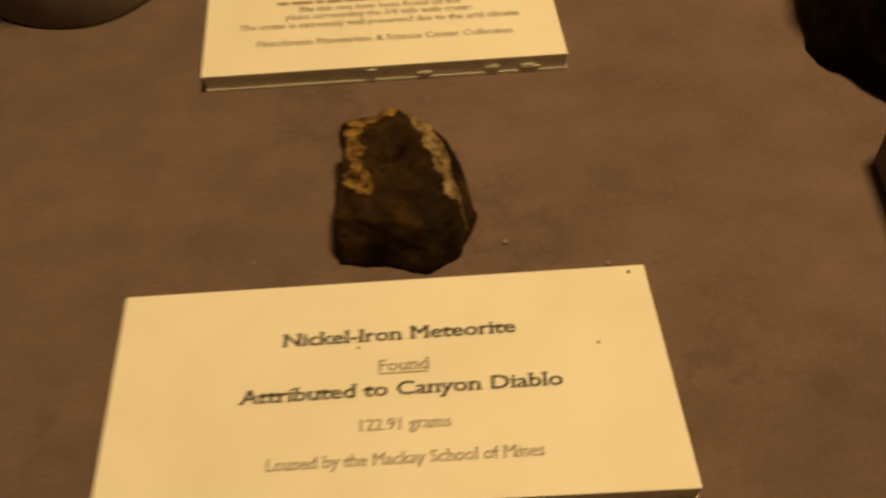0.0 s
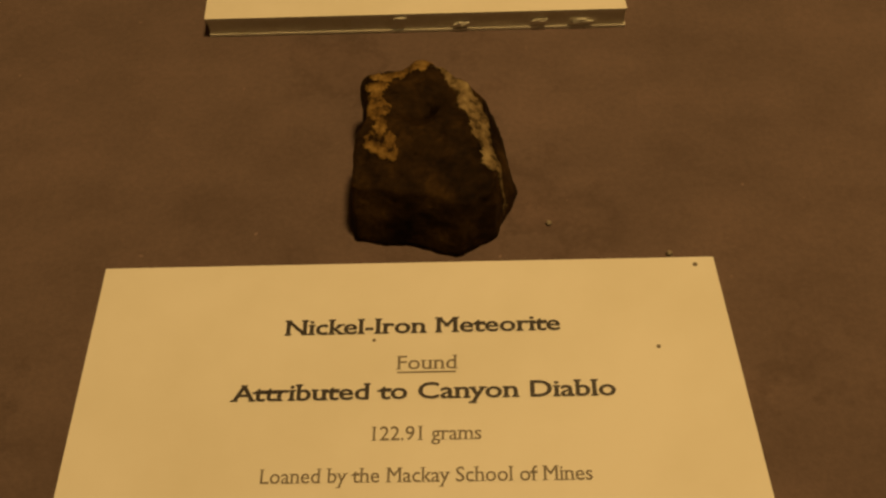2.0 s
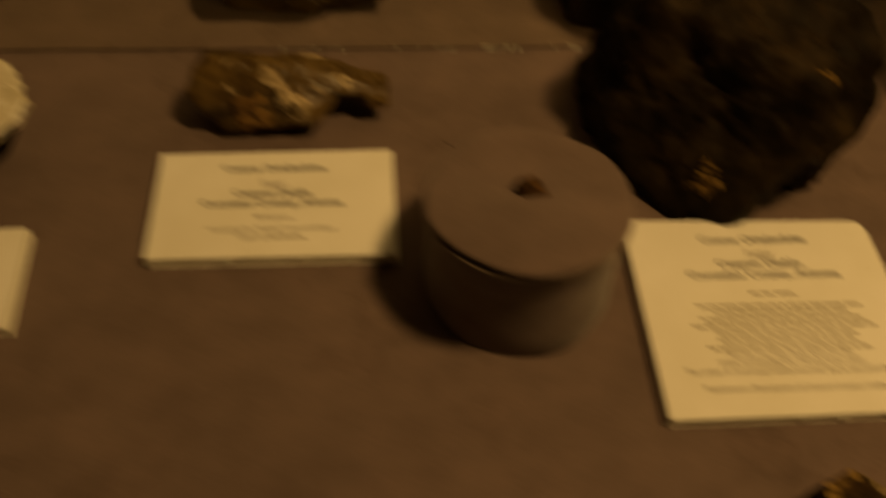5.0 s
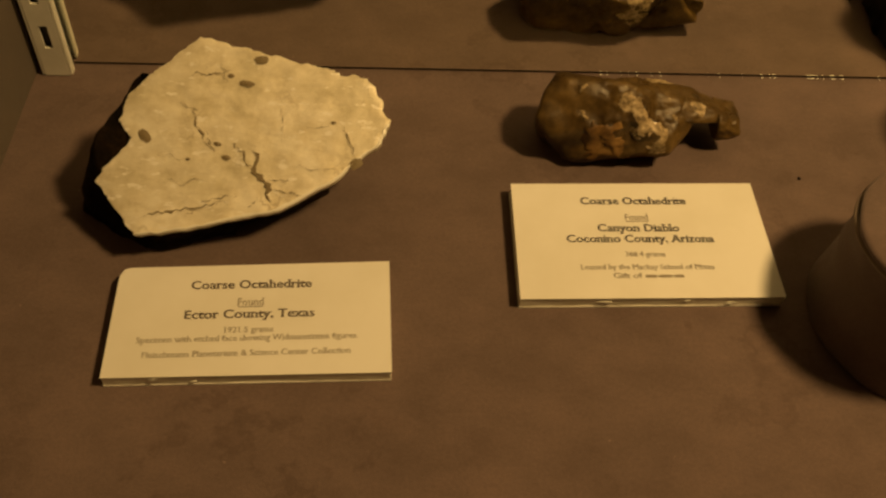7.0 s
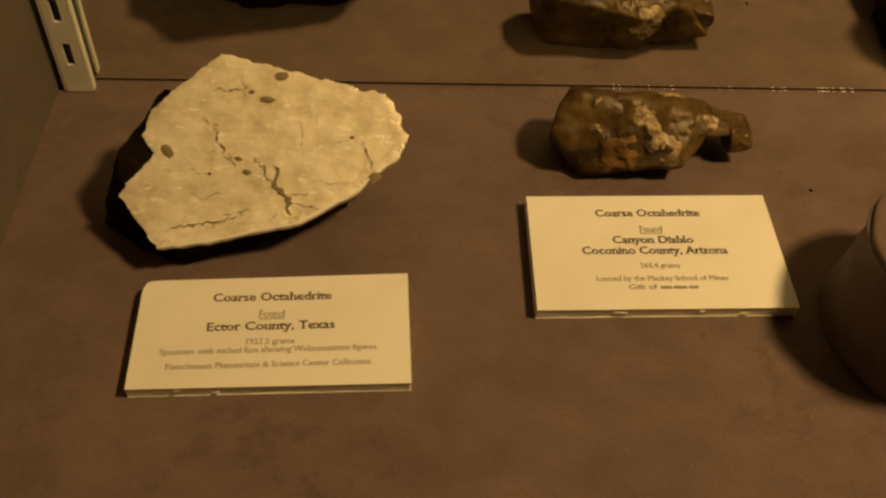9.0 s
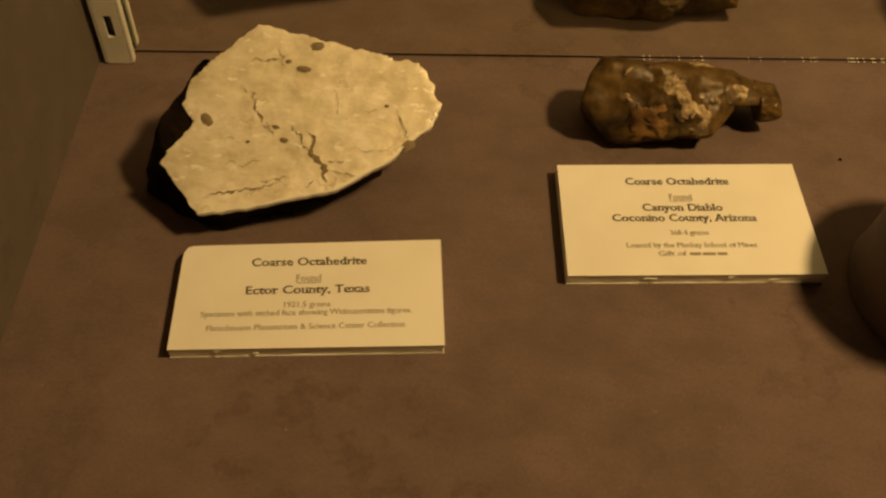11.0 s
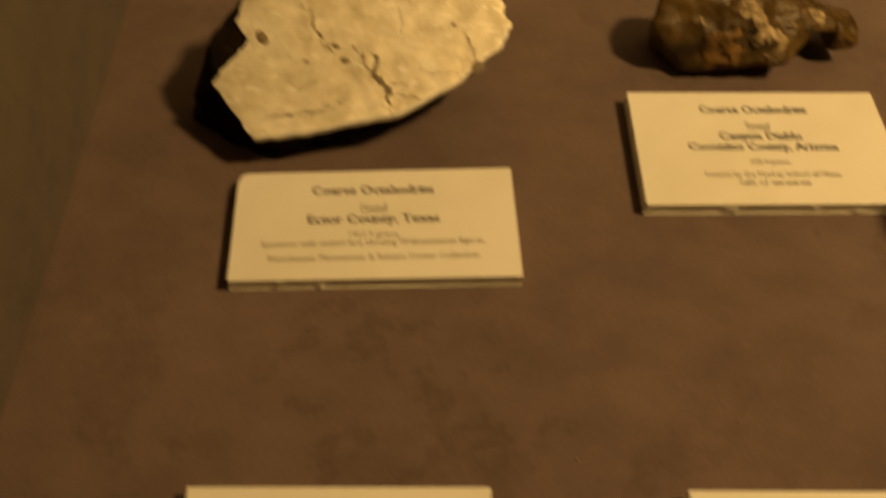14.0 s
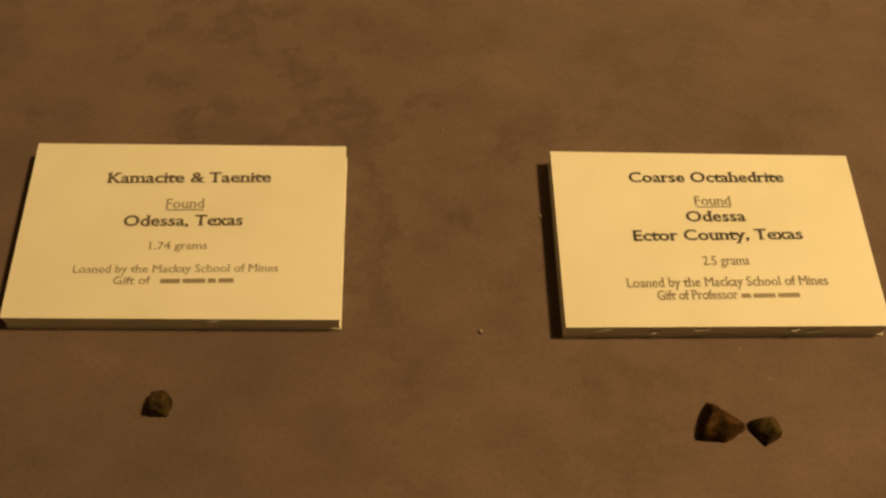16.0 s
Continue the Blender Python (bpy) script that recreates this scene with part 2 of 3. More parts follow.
tagged(mesh_ob("ceiling", bm, black_paint), "dark painted top of the display case", "ceiling", kind="structure")


def slotted_standard():
    """White channel strip with a row of slots, on the mirror by the corner."""
    w, d, top = 0.0078, 0.0034, 0.62
    root = tagged(new("shelf_standard"), "white enamelled slotted shelf standard fixed to the mirror", "shelf bracket")
    bm = bmesh.new()
    pitch, slot_w, slot_h, z0 = 0.018, 0.0026, 0.0092, 0.0118
    n = int((top - z0) / pitch)
    slabs = [(-w / 2, -slot_w / 2, 0.0, top), (slot_w / 2, w / 2, 0.0, top), (-slot_w / 2, slot_w / 2, 0.0, z0)]
    slabs += [(-slot_w / 2, slot_w / 2, z0 + i * pitch + slot_h, z0 + (i + 1) * pitch) for i in range(n)]
    for x0, x1, za, zb in slabs:
        me = bpy.data.meshes.new("tmp")
        one = box(x0, x1, -d, -d + 0.0011, za, zb)
        one.to_mesh(me)
        one.free()
        bm.from_mesh(me)
        bpy.data.meshes.remove(me)
    part("face_strip", bm, white_enamel, root)
    for sx in (-1, 1):
        bm = box(sx * (w / 2 + 0.0005) - 0.0005, sx * (w / 2 + 0.0005) + 0.0005, -d + 0.0001, -0.0002, 0.0, top, 0.0003)
        part("flange", bm, white_enamel, root)
    # near-black sheet gives the slots their shade
    part("slot_shade_strip", box(-w / 2 + 0.001, w / 2 - 0.001, -0.0012, -0.0006, 0.001, top), slot_dark, root, "dark strip for the shaded hollow behind the slots")
    return root


std = slotted_standard()
std.matrix_world = pose(-0.3412, MIRROR_Y - 0.0022, 0.0004)

rng = random.Random(5)
for i in range(46):
    x = -0.165 + 0.16 * rng.random() ** 0.55
    bm = bmesh.new()
    bmesh.ops.create_icosphere(bm, subdivisions=1, radius=1)
    big = 0.7 if x > -0.085 else 0.3
    reach_x = 0.0003 + 0.0014 * rng.random() ** 2.5
    for v in bm.verts:
        v.co = Vector((v.co.x * reach_x * big, v.co.y * 0.0003, v.co.z * 0.00022 * big))
    chip = tagged(mesh_ob("glass_chip", bm, glass_chip), "tiny bright chip along the mirror's lower edge", "glass chip", "chips along the mirror")
    chip.location = (x, MIRROR_Y - 0.0008, 0.0006)

# ---- cards ----


def text_mesh(body, width, size, bold):
    """Lettering as a flat mesh, centred, stretched to its printed width."""
    c = bpy.data.curves.new("lettering", "FONT")
    c.body, c.size, c.align_x, c.fill_mode = body, size, "CENTER", "FRONT"
    c.resolution_u = 3
    ob = bpy.data.objects.new("lettering", c)
    scene.collection.objects.link(ob)
    bpy.context.view_layer.update()
    me = bpy.data.meshes.new_from_object(ob.evaluated_get(bpy.context.evaluated_depsgraph_get()))
    bpy.data.objects.remove(ob)
    xs = [v.co.x for v in me.vertices]
    k, mid = width / (max(xs) - min(xs)), (max(xs) + min(xs)) / 2
    for v in me.vertices:
        v.co.x = (v.co.x - mid) * k
    raw = bmesh.new()
    raw.from_mesh(me)
    bmesh.ops.remove_doubles(raw, verts=raw.verts[:], dist=size * 0.002)
    feet = []
    for e in raw.edges:
        p, q = e.verts[0].co, e.verts[1].co
        span = abs(p.x - q.x)
        if len(e.link_faces) != 1 or abs(p.y - q.y) > 0.004 * size or not 0.02 * size < span < 0.22 * size:
            continue
        side = 1 if e.link_faces[0].calc_center_median().y > p.y else -1
        feet.append((min(p.x, q.x), max(p.x, q.x), p.y, side))
    raw.free()
    reach_, high = (0.080, 0.050) if bold else (0.072, 0.038)
    sb = bmesh.new()
    sb.from_mesh(me)
    for x0, x1, y, side in feet:
        vs = [sb.verts.new(p) for p in ((x0 - reach_ * size, y, 2e-5), (x1 + reach_ * size, y, 2e-5), (x1 + reach_ * size * 0.7, y + side * high * size, 2e-5), (x0 - reach_ * size * 0.7, y + side * high * size, 2e-5))]
        sb.faces.new(vs if side > 0 else vs[::-1])
    sb.to_mesh(me)
    sb.free()
    bm = bmesh.new()
    w = size * (0.027 if bold else 0.006)
    for i, (dx, dy) in enumerate(((-1, 0), (1, 0), (0, -0.6), (0, 0.6), (0, 0)) if bold else ((-1, 0), (1, 0))):
        first = len(bm.verts)
        bm.from_mesh(me)
        bm.verts.ensure_lookup_table()
        for v in bm.verts[first:]:
            v.co += Vector((dx * w, dy * w, i * 4e-6))
    bm.to_mesh(me)
    bm.free()
    return me


def word_bars(width, height, rnd, line_words):
    """Unreadable print: bars of word length."""
    bm = bmesh.new()
    lens = [rnd.uniform(0.5, 1.6) for _ in range(line_words)]
    gap = 0.17
    k = width / (sum(lens) + gap * (line_words - 1))
    x = -width / 2
    for n in lens:
        a, b_ = x, x + n * k
        vs = [bm.verts.new(p) for p in ((a, 0, 0), (b_, 0, 0), (b_, height, 0), (a, height, 0))]
        bm.faces.new(vs)
        x = b_ + gap * k
    return bm


THICK = 0.0050


def card(tl, tr, br, bl, lines, label, seed, tilt=0.0, nicks=4, cut=None, specks=(), faded=False):
    """A foam-board label: paper face, foam edge with dents, printed lines. Corners in plan."""
    rnd = random.Random(seed)
    cx = sum(p[0] for p in (tl, tr, br, bl)) / 4
    cy = sum(p[1] for p in (tl, tr, br, bl)) / 4
    corners = [Vector((p[0] - cx, p[1] - cy, 0)) for p in (tl, tr, br, bl)]
    ring = []
    for i in range(4):
        a, c = corners[i], corners[(i + 1) % 4]
        n = 28 if i in (0, 2) else 14
        for k in range(n):
            ring.append(a.lerp(c, k / n))
    if cut:  # a corner worn round: index and reach
        at_, reach = corners[cut[0]], cut[1]
        for p in ring:
            d = (p - at_).length
            if d < reach:
                p -= (p - Vector((0, 0, 0))).normalized() * (reach - d) * 0.42
    root = tagged(new("display_card"), label, "label card", "museum label cards")
    root.location = (cx, cy, 0.0)
    levels = (0.0002, 0.0013, 0.0026, 0.0038, THICK - 0.0004)
    bm = bmesh.new()
    rows = []
    for li, z in enumerate(levels):
        row = []
        for k, p in enumerate(ring):
            inward = -p.normalized()
            dent = 0.0002 * (1 + noise.noise(Vector((p.x * 160, p.y * 160, z * 300 + seed)))) + (0.0001 if 0 < li < 4 else 0)
            row.append(bm.verts.new(p + inward * dent + Vector((0, 0, z))))
        rows.append(row)
    n = len(ring)
    for r in range(len(rows) - 1):
        for k in range(n):
            bm.faces.new((rows[r][(k + 1) % n], rows[r][k], rows[r + 1][k], rows[r + 1][(k + 1) % n]))
    bm.faces.new(rows[0])
    bm.faces.new(rows[-1][::-1])
    bmesh.ops.recalc_face_normals(bm, faces=bm.faces[:])
    part("foam_core", bm, foam, root, "cream foam core with small dents")
    bm = bmesh.new()
    up = [bm.verts.new(p + Vector((0, 0, THICK))) for p in ring]
    lo = [bm.verts.new(p + Vector((0, 0, THICK - 0.0004))) for p in ring]
    bm.faces.new(up[::-1])
    for k in range(n):
        bm.faces.new((lo[(k + 1) % n], lo[k], up[k], up[(k + 1) % n]))
    bmesh.ops.recalc_face_normals(bm, faces=bm.faces[:])
    part("paper_face", bm, paper, root)
    bm = bmesh.new()
    top_ = [bm.verts.new(p + Vector((0, 0, 0.0007))) for p in ring]
    lo = [bm.verts.new(p + Vector((0, 0, 0.0001))) for p in ring]
    bm.faces.new(lo)
    bm.faces.new(top_[::-1])
    for k in range(n):
        bm.faces.new((lo[(k + 1) % n], lo[k], top_[k], top_[(k + 1) % n]))
    bmesh.ops.recalc_face_normals(bm, faces=bm.faces[:])
    part("backing_paper", bm, paper, root)
    for _ in range(nicks):
        f = rnd.uniform(0.12, 0.93)
        p = corners[3].lerp(corners[2], f)
        bm = bmesh.new()
        bmesh.ops.create_icosphere(bm, subdivisions=2, radius=1)
        sx, sz = rnd.uniform(0.0007, 0.0022), rnd.uniform(0.0003, 0.0007)
        for v in bm.verts:
            j = 1 + 0.8 * noise.noise(v.co * 2 + Vector((seed, f * 9, 0)))
            v.co = Vector((v.co.x * sx * j + v.co.z * 0.0006, v.co.y * 0.00028 * j, v.co.z * sz * j))
        o = part("torn_nick", bm, torn, root, "pale torn nick in the foam edge")
        o.location = p + Vector((0, 0.0001, rnd.uniform(0.0016, 0.0040)))
    for text, style, x, y, width, ang in lines:
        z = THICK + 0.00008
        if style == "bars":
            o = part("text_line", word_bars(width, 0.0010, rnd, max(2, round(width / 0.0042))), faint_ink, root)
        else:
            size = {"bold": 0.0038, "found": 0.0034, "small": 0.0032, "tiny": 0.0026}[style]
            me = text_mesh(text, width, size, style == "bold")
            me.materials.append((faded_ink if faded else ink) if style == "bold" else faint_ink if faded else grey_ink)
            o = new("text_line", me)
            o.parent = root
            if style == "found":
                u = part("underline", box(-width / 2, width / 2, -0.00062, -0.00038, 0, 0.00002), grey_ink, o)
        o.matrix_basis = pose(x - cx, y - cy, z, 0, 0, ang)
    for sx_, sy_, sr in specks:
        bm = bmesh.new()
        bmesh.ops.create_circle(bm, cap_ends=True, segments=9, radius=sr)
        part("speck", bm, grey_ink, root, "dark speck of dirt").location = (sx_ - cx, sy_ - cy, THICK + 0.00007)
    if tilt:
        root.matrix_basis = tilt
    return root


DONOR = "Loaned by the Mackay School of Mines"
HOUSE = "Fleischmann Planetarium & Science Center Collection"
card((-0.0500, 0.1500), (0.0500, 0.1523), (0.0545, 0.1080), (-0.0490, 0.1060), [
    ("Nickel-Iron Meteorite", "bold", 0.0035, 0.1382, 0.043, 1.6),
    ("Found", "found", 0.0045, 0.1319, 0.009, 1.6),
    ("Attributed to Canyon Diablo", "bold", 0.0040, 0.1270, 0.058, 1.6),
    ("122.91 grams", "small", 0.0050, 0.1204, 0.016, 1.6),
    (DONOR, "small", 0.0050, 0.1140, 0.048, 1.6),
], "cream label card for a nickel-iron meteorite, foam backed", 1, specks=((0.0470, 0.1508, 0.0004), (0.0400, 0.1360, 0.00035), (-0.0040, 0.1368, 0.0003)))
card((-0.0470, 0.2780), (0.0320, 0.2765), (0.0400, 0.2090), (-0.0430, 0.2080), [
    ("Coarse Octahedrite", "bold", -0.0060, 0.2686, 0.034, 0),
    ("Found", "found", -0.0050, 0.2632, 0.008, 0),
    ("Canyon Diablo", "bold", -0.0055, 0.2594, 0.027, 0),
    ("Coconino County, Arizona", "bold", -0.0050, 0.2554, 0.048, 0),
    ("", "bars", -0.0040, 0.2490, 0.014, 0),
    *[("", "bars", -0.0028, y, w, 0) for y, w in ((0.2447, 0.051), (0.2424, 0.042), (0.2400, 0.050), (0.2376, 0.056), (0.2351, 0.043), (0.2326, 0.042), (0.2301, 0.049))],
    ("like this one have been found on the", "tiny", -0.0028, 0.2275, 0.038, 0),
    ("plains surrounding the 3/4 mile wide crater.", "tiny", -0.0028, 0.2250, 0.044, 0),
    ("The crater is extremely well preserved due to the arid climate.", "tiny", -0.0028, 0.2222, 0.066, 0),
    (HOUSE, "tiny", -0.0015, 0.2166, 0.059, 0),
], "tall cream label card with a long printed paragraph", 2, cut=(1, 0.0035), nicks=5)
card((-0.1970, 0.3080), (-0.1205, 0.3090), (-0.1195, 0.2665), (-0.1980, 0.2660), [
    ("Coarse Octahedrite", "bold", -0.1595, 0.3003, 0.033, 0.5),
    ("Found", "found", -0.1595, 0.2942, 0.007, 0.5),
    ("Canyon Diablo", "bold", -0.1595, 0.2900, 0.025, 0.3),
    ("Coconino County, Arizona", "bold", -0.1595, 0.2860, 0.045, 0.3),
    ("368.4 grams", "tiny", -0.1590, 0.2808, 0.012, 0.3),
    (DONOR, "tiny", -0.1590, 0.2762, 0.040, 0.3),
    ("Gift of", "tiny", -0.1655, 0.2731, 0.0085, 0.3),
    ("", "bars", -0.1545, 0.2733, 0.0115, 0.3),
], "cream label card with a worn corner, shaded by a pedestal", 3)
card((-0.3100, 0.2765), (-0.2350, 0.2790), (-0.2350, 0.2430), (-0.3110, 0.2420), [
    ("Coarse Octahedrite", "bold", -0.2735, 0.2698, 0.033, 1.3),
    ("Found", "found", -0.2735, 0.2642, 0.007, 1.3),
    ("Ector County, Texas", "bold", -0.2735, 0.2602, 0.035, 1.3),
    ("1921.5 grams", "tiny", -0.2735, 0.2556, 0.013, 1.3),
    ("Specimen with etched face showing Widmanstätten figures.", "tiny", -0.2735, 0.2530, 0.059, 1.3),
    (HOUSE, "tiny", -0.2735, 0.2484, 0.055, 1.3),
], "cream label card with a peeled corner below the cut slab", 4, cut=(0, 0.0028), nicks=2, faded=True)
card((-0.3160, 0.1880), (-0.2480, 0.1862), (-0.2490, 0.1430), (-0.3170, 0.1450), [
    ("Kamacite & Taenite", "bold", -0.2820, 0.1770, 0.035, -0.5),
    ("Found", "found", -0.2825, 0.1704, 0.008, -0.5),
    ("Odessa, Texas", "bold", -0.2825, 0.1660, 0.025, -0.5),
    ("1.74 grams", "tiny", -0.2830, 0.1602, 0.012, -0.5),
    (DONOR, "tiny", -0.2830, 0.1547, 0.042, -0.7),
    ("Gift of", "tiny", -0.2918, 0.1521, 0.0075, -0.5),
    ("", "bars", -0.2785, 0.1521, 0.0150, -0.5),
], "cream label card above a tiny olive iron chip", 5, nicks=1, faded=True)
card((-0.2020, 0.1842), (-0.1340, 0.1820), (-0.1350, 0.1390), (-0.2030, 0.1402), [
    ("Coarse Octahedrite", "bold", -0.1675, 0.1753, 0.035, -0.8),
    ("Found", "found", -0.1672, 0.1692, 0.008, -0.5),
    ("Odessa", "bold", -0.1672, 0.1650, 0.013, -0.5),
    ("Ector County, Texas", "bold", -0.1675, 0.1603, 0.037, -0.3),
    ("2.5 grams", "small", -0.1670, 0.1541, 0.010, -0.3),
    (DONOR, "small", -0.1675, 0.1490, 0.043, -0.3),
    ("Gift of Professor", "small", -0.1745, 0.1460, 0.017, -0.3),
    ("", "bars", -0.1590, 0.1461, 0.0125, -0.3),
], "clean cream label card above two rust-brown chips", 6, nicks=6)
# a blank card leaning back on the mirror
card((0.0, 0.05), (0.08, 0.05), (0.08, 0.0), (0.0, 0.0), [], "blank-looking cream card leaning against the mirror", 7,
     tilt=pose(0.103, 0.3380, 0.0222, 62, 0, 2), nicks=0)

# ---- pedestals ----


def pedestal(label, tilt):
    """A round riser wrapped in the display cloth, with a stitched lid edge and wrinkles."""
    root = tagged(new("pedestal"), label, "pedestal", "cloth pedestals")
    n, r = 96, 0.0292
    profile = [(0.0, 0.0), (1.01, 0.0), (1.03, 0.03), (1.0, 0.25), (0.98, 0.5), (0.985, 0.6), (0.98, 0.7), (0.99, 0.78), (0.995, 0.85), (1.0, 0.90), (1.005, 0.93), (1.0, 0.944)]
    lid = [(0.990, 0.945), (1.008, 0.957), (1.015, 0.975), (1.008, 0.99), (0.975, 0.999), (0.8, 1.0), (0.4, 1.0), (0.0, 1.0)]

    def lathe(pts, h, seed):
        bm = bmesh.new()
        rows = []
        for q, zf in pts:
            row = []
            for k in range(n if q > 0 else 1):
                a = 2 * math.pi * k / n
                x, y = math.cos(a), math.sin(a)
                wob = 1 + 0.040 * noise.noise(Vector((x * 1.6, y * 1.6, zf * 7 + seed))) * (0 if zf >= 1 else 1) + 0.010 * noise.noise(Vector((x * 3, y * 3, zf * 18)))
                z = zf * h * (1 - tilt * y * zf) + (0.0009 * (0.4 + noise.noise(Vector((x * 2.5, y * 2.5, seed)))) if zf < 0.04 and q > 1.005 else 0)
                row.append(bm.verts.new((q * r * x * wob, q * r * y * wob, max(z, 0.0))))
            rows.append(row)
        for a, b_ in zip(rows, rows[1:]):
            for k in range(n):
                k2 = (k + 1) % n
                if len(a) == 1:
                    bm.faces.new((a[0], b_[k], b_[k2]))
                elif len(b_) == 1:
                    bm.faces.new((a[k], b_[0], a[k2]))
                else:
                    bm.faces.new((a[k], a[k2], b_[k2], b_[k]))
        bmesh.ops.recalc_face_normals(bm, faces=bm.faces[:])
        return bm

    h = 0.0405
    part("body", lathe(profile, h, 3), cloth, root, "", True)
    bm = bmesh.new()
    rows = []
    for k in range(n):
        a = 2 * math.pi * k / n
        x, y = math.cos(a), math.sin(a)
        row = []
        for q in range(8):
            w = 2 * math.pi * q / 8
            rr = r * (1.008 + 0.006 * noise.noise(Vector((x * 3, y * 3, 2)))) + 0.0008 * math.cos(w)
            row.append(bm.verts.new((rr * x, rr * y, 0.925 * h * (1 - tilt * y * 0.925) + 0.0008 * math.sin(w) + 0.0003 * noise.noise(Vector((x * 5, y * 5, 1))))))
        rows.append(row)
    for k in range(n):
        for q in range(8):
            bm.faces.new((rows[k][q], rows[(k + 1) % n][q], rows[(k + 1) % n][(q + 1) % 8], rows[k][(q + 1) % 8]))
    bmesh.ops.recalc_face_normals(bm, faces=bm.faces[:])
    part("piping", bm, cloth_edge, root, "lighter frayed edge of the cloth", True)
    part("lid", lathe(lid, h, 8), cloth, root, "cloth-covered disc with a piped edge", True)
    return root


p1 = pedestal("round pedestal wrapped in wrinkled brown cloth", 0.14)
p1.location = (-0.0822, 0.2620, 0)
# guessed block, added so its shadow makes the dark wedge at the right
bm = box(0, 0.05, -0.04, 0, 0, 0.022, 0.0015)
blk = tagged(mesh_ob("shadow_block", bm, cloth), "square cloth-covered block added to cast a dark wedge", "riser block")
blk.matrix_world = pose(0.1000, 0.179, 0, 0, 0, 2)

# ---- meteorites ----


def lump(center, facets, rough, seed, sub=6, k=26, dents=(), grain=1.0):
    """A faceted boulder: flat faces given by heading, rise and distance in mm, blended at the edges, then roughened."""
    bm = bmesh.new()
    bmesh.ops.create_icosphere(bm, subdivisions=sub, radius=1)
    ns, ds = [], []
    for head, rise, dist in facets:
        h, e = radians(head), radians(rise)
        ns.append((math.cos(h) * math.cos(e), math.sin(h) * math.cos(e), math.sin(e)))
        ds.append(dist / 1000)
    ns, ds = np.array(ns), np.array(ds)
    size = float(np.mean(ds))
    c = Vector(center)
    for v in bm.verts:
        u = np.array(v.co)
        inv = np.maximum(ns @ u, 1e-4) / ds
        r = float(np.sum(inv ** k) ** (-1.0 / k))
        p = Vector(u) * r
        q = p / size + Vector((seed * 3.1, seed * 1.7, 0))
        f = noise.fractal(q * 1.6, 0.9, 2.0, 4)
        g = noise.fractal(q * 6.0 * grain, 0.8, 2.0, 4)
        rid = 1 - abs(noise.noise(q * 2.6))
        p += Vector(u) * size * rough * (0.55 * f + 0.22 * g - 0.25 * (rid - 0.6))
        for dx, dy, dz, rad, depth in dents:
            w = (p - Vector((dx, dy, dz)) / 1000).length / (rad / 1000)
            if w < 1:
                p -= Vector(u) * depth / 1000 * (1 - w * w) ** 2
        p += c
        p.z = max(p.z, 0.0002)
        v.co = p
    return bm


def merged(bms):
    out = bmesh.new()
    for b_ in bms:
        me = bpy.data.meshes.new("tmp")
        b_.to_mesh(me)
        b_.free()
        out.from_mesh(me)
        bpy.data.meshes.remove(me)
    return out


def stone(name, bm, mat, label, at_, category="meteorite", group="meteorites on show"):
    ob = mesh_ob(name, bm, mat, None, "", True)
    ob.location = at_
    return tagged(ob, label, category, group)


# nickel-iron fragment: blocky, dark, with scraped ochre ridges
nick = stone("meteorite", lump((0, 0, 0.007), [
    (-101, 20, 12.8), (-60, 8, 16.4), (-20, 6, 14.9), (14, 14, 11.8), (50, 18, 13.2), (92, 6, 17.2), (112, 4, 16.6), (180, 2, 12.6), (176, 50, 12.6), (17, 50, 10.2),
    (-100, 72, 7.6), (90, 82, 7.8), (0, -90, 7)], 0.075, 4, k=80, dents=((13.5, -3.0, 1, 7, 3.0), (-2.5, 4.5, 8, 6, 2.4), (-15, 4, 3, 7, 2.8), (3, 9, 8, 5, 1.2), (12, 4, 1, 6, 1.2), (-2, -14, -3, 9, 0.8), (-6.5, 17, 6, 4, 2.0), (3, -1, 9, 5, 0.9)), grain=1.0), nickel_crust,
    "dark blocky nickel-iron meteorite with ochre scraped ridges", (0.0035, 0.1725, 0))


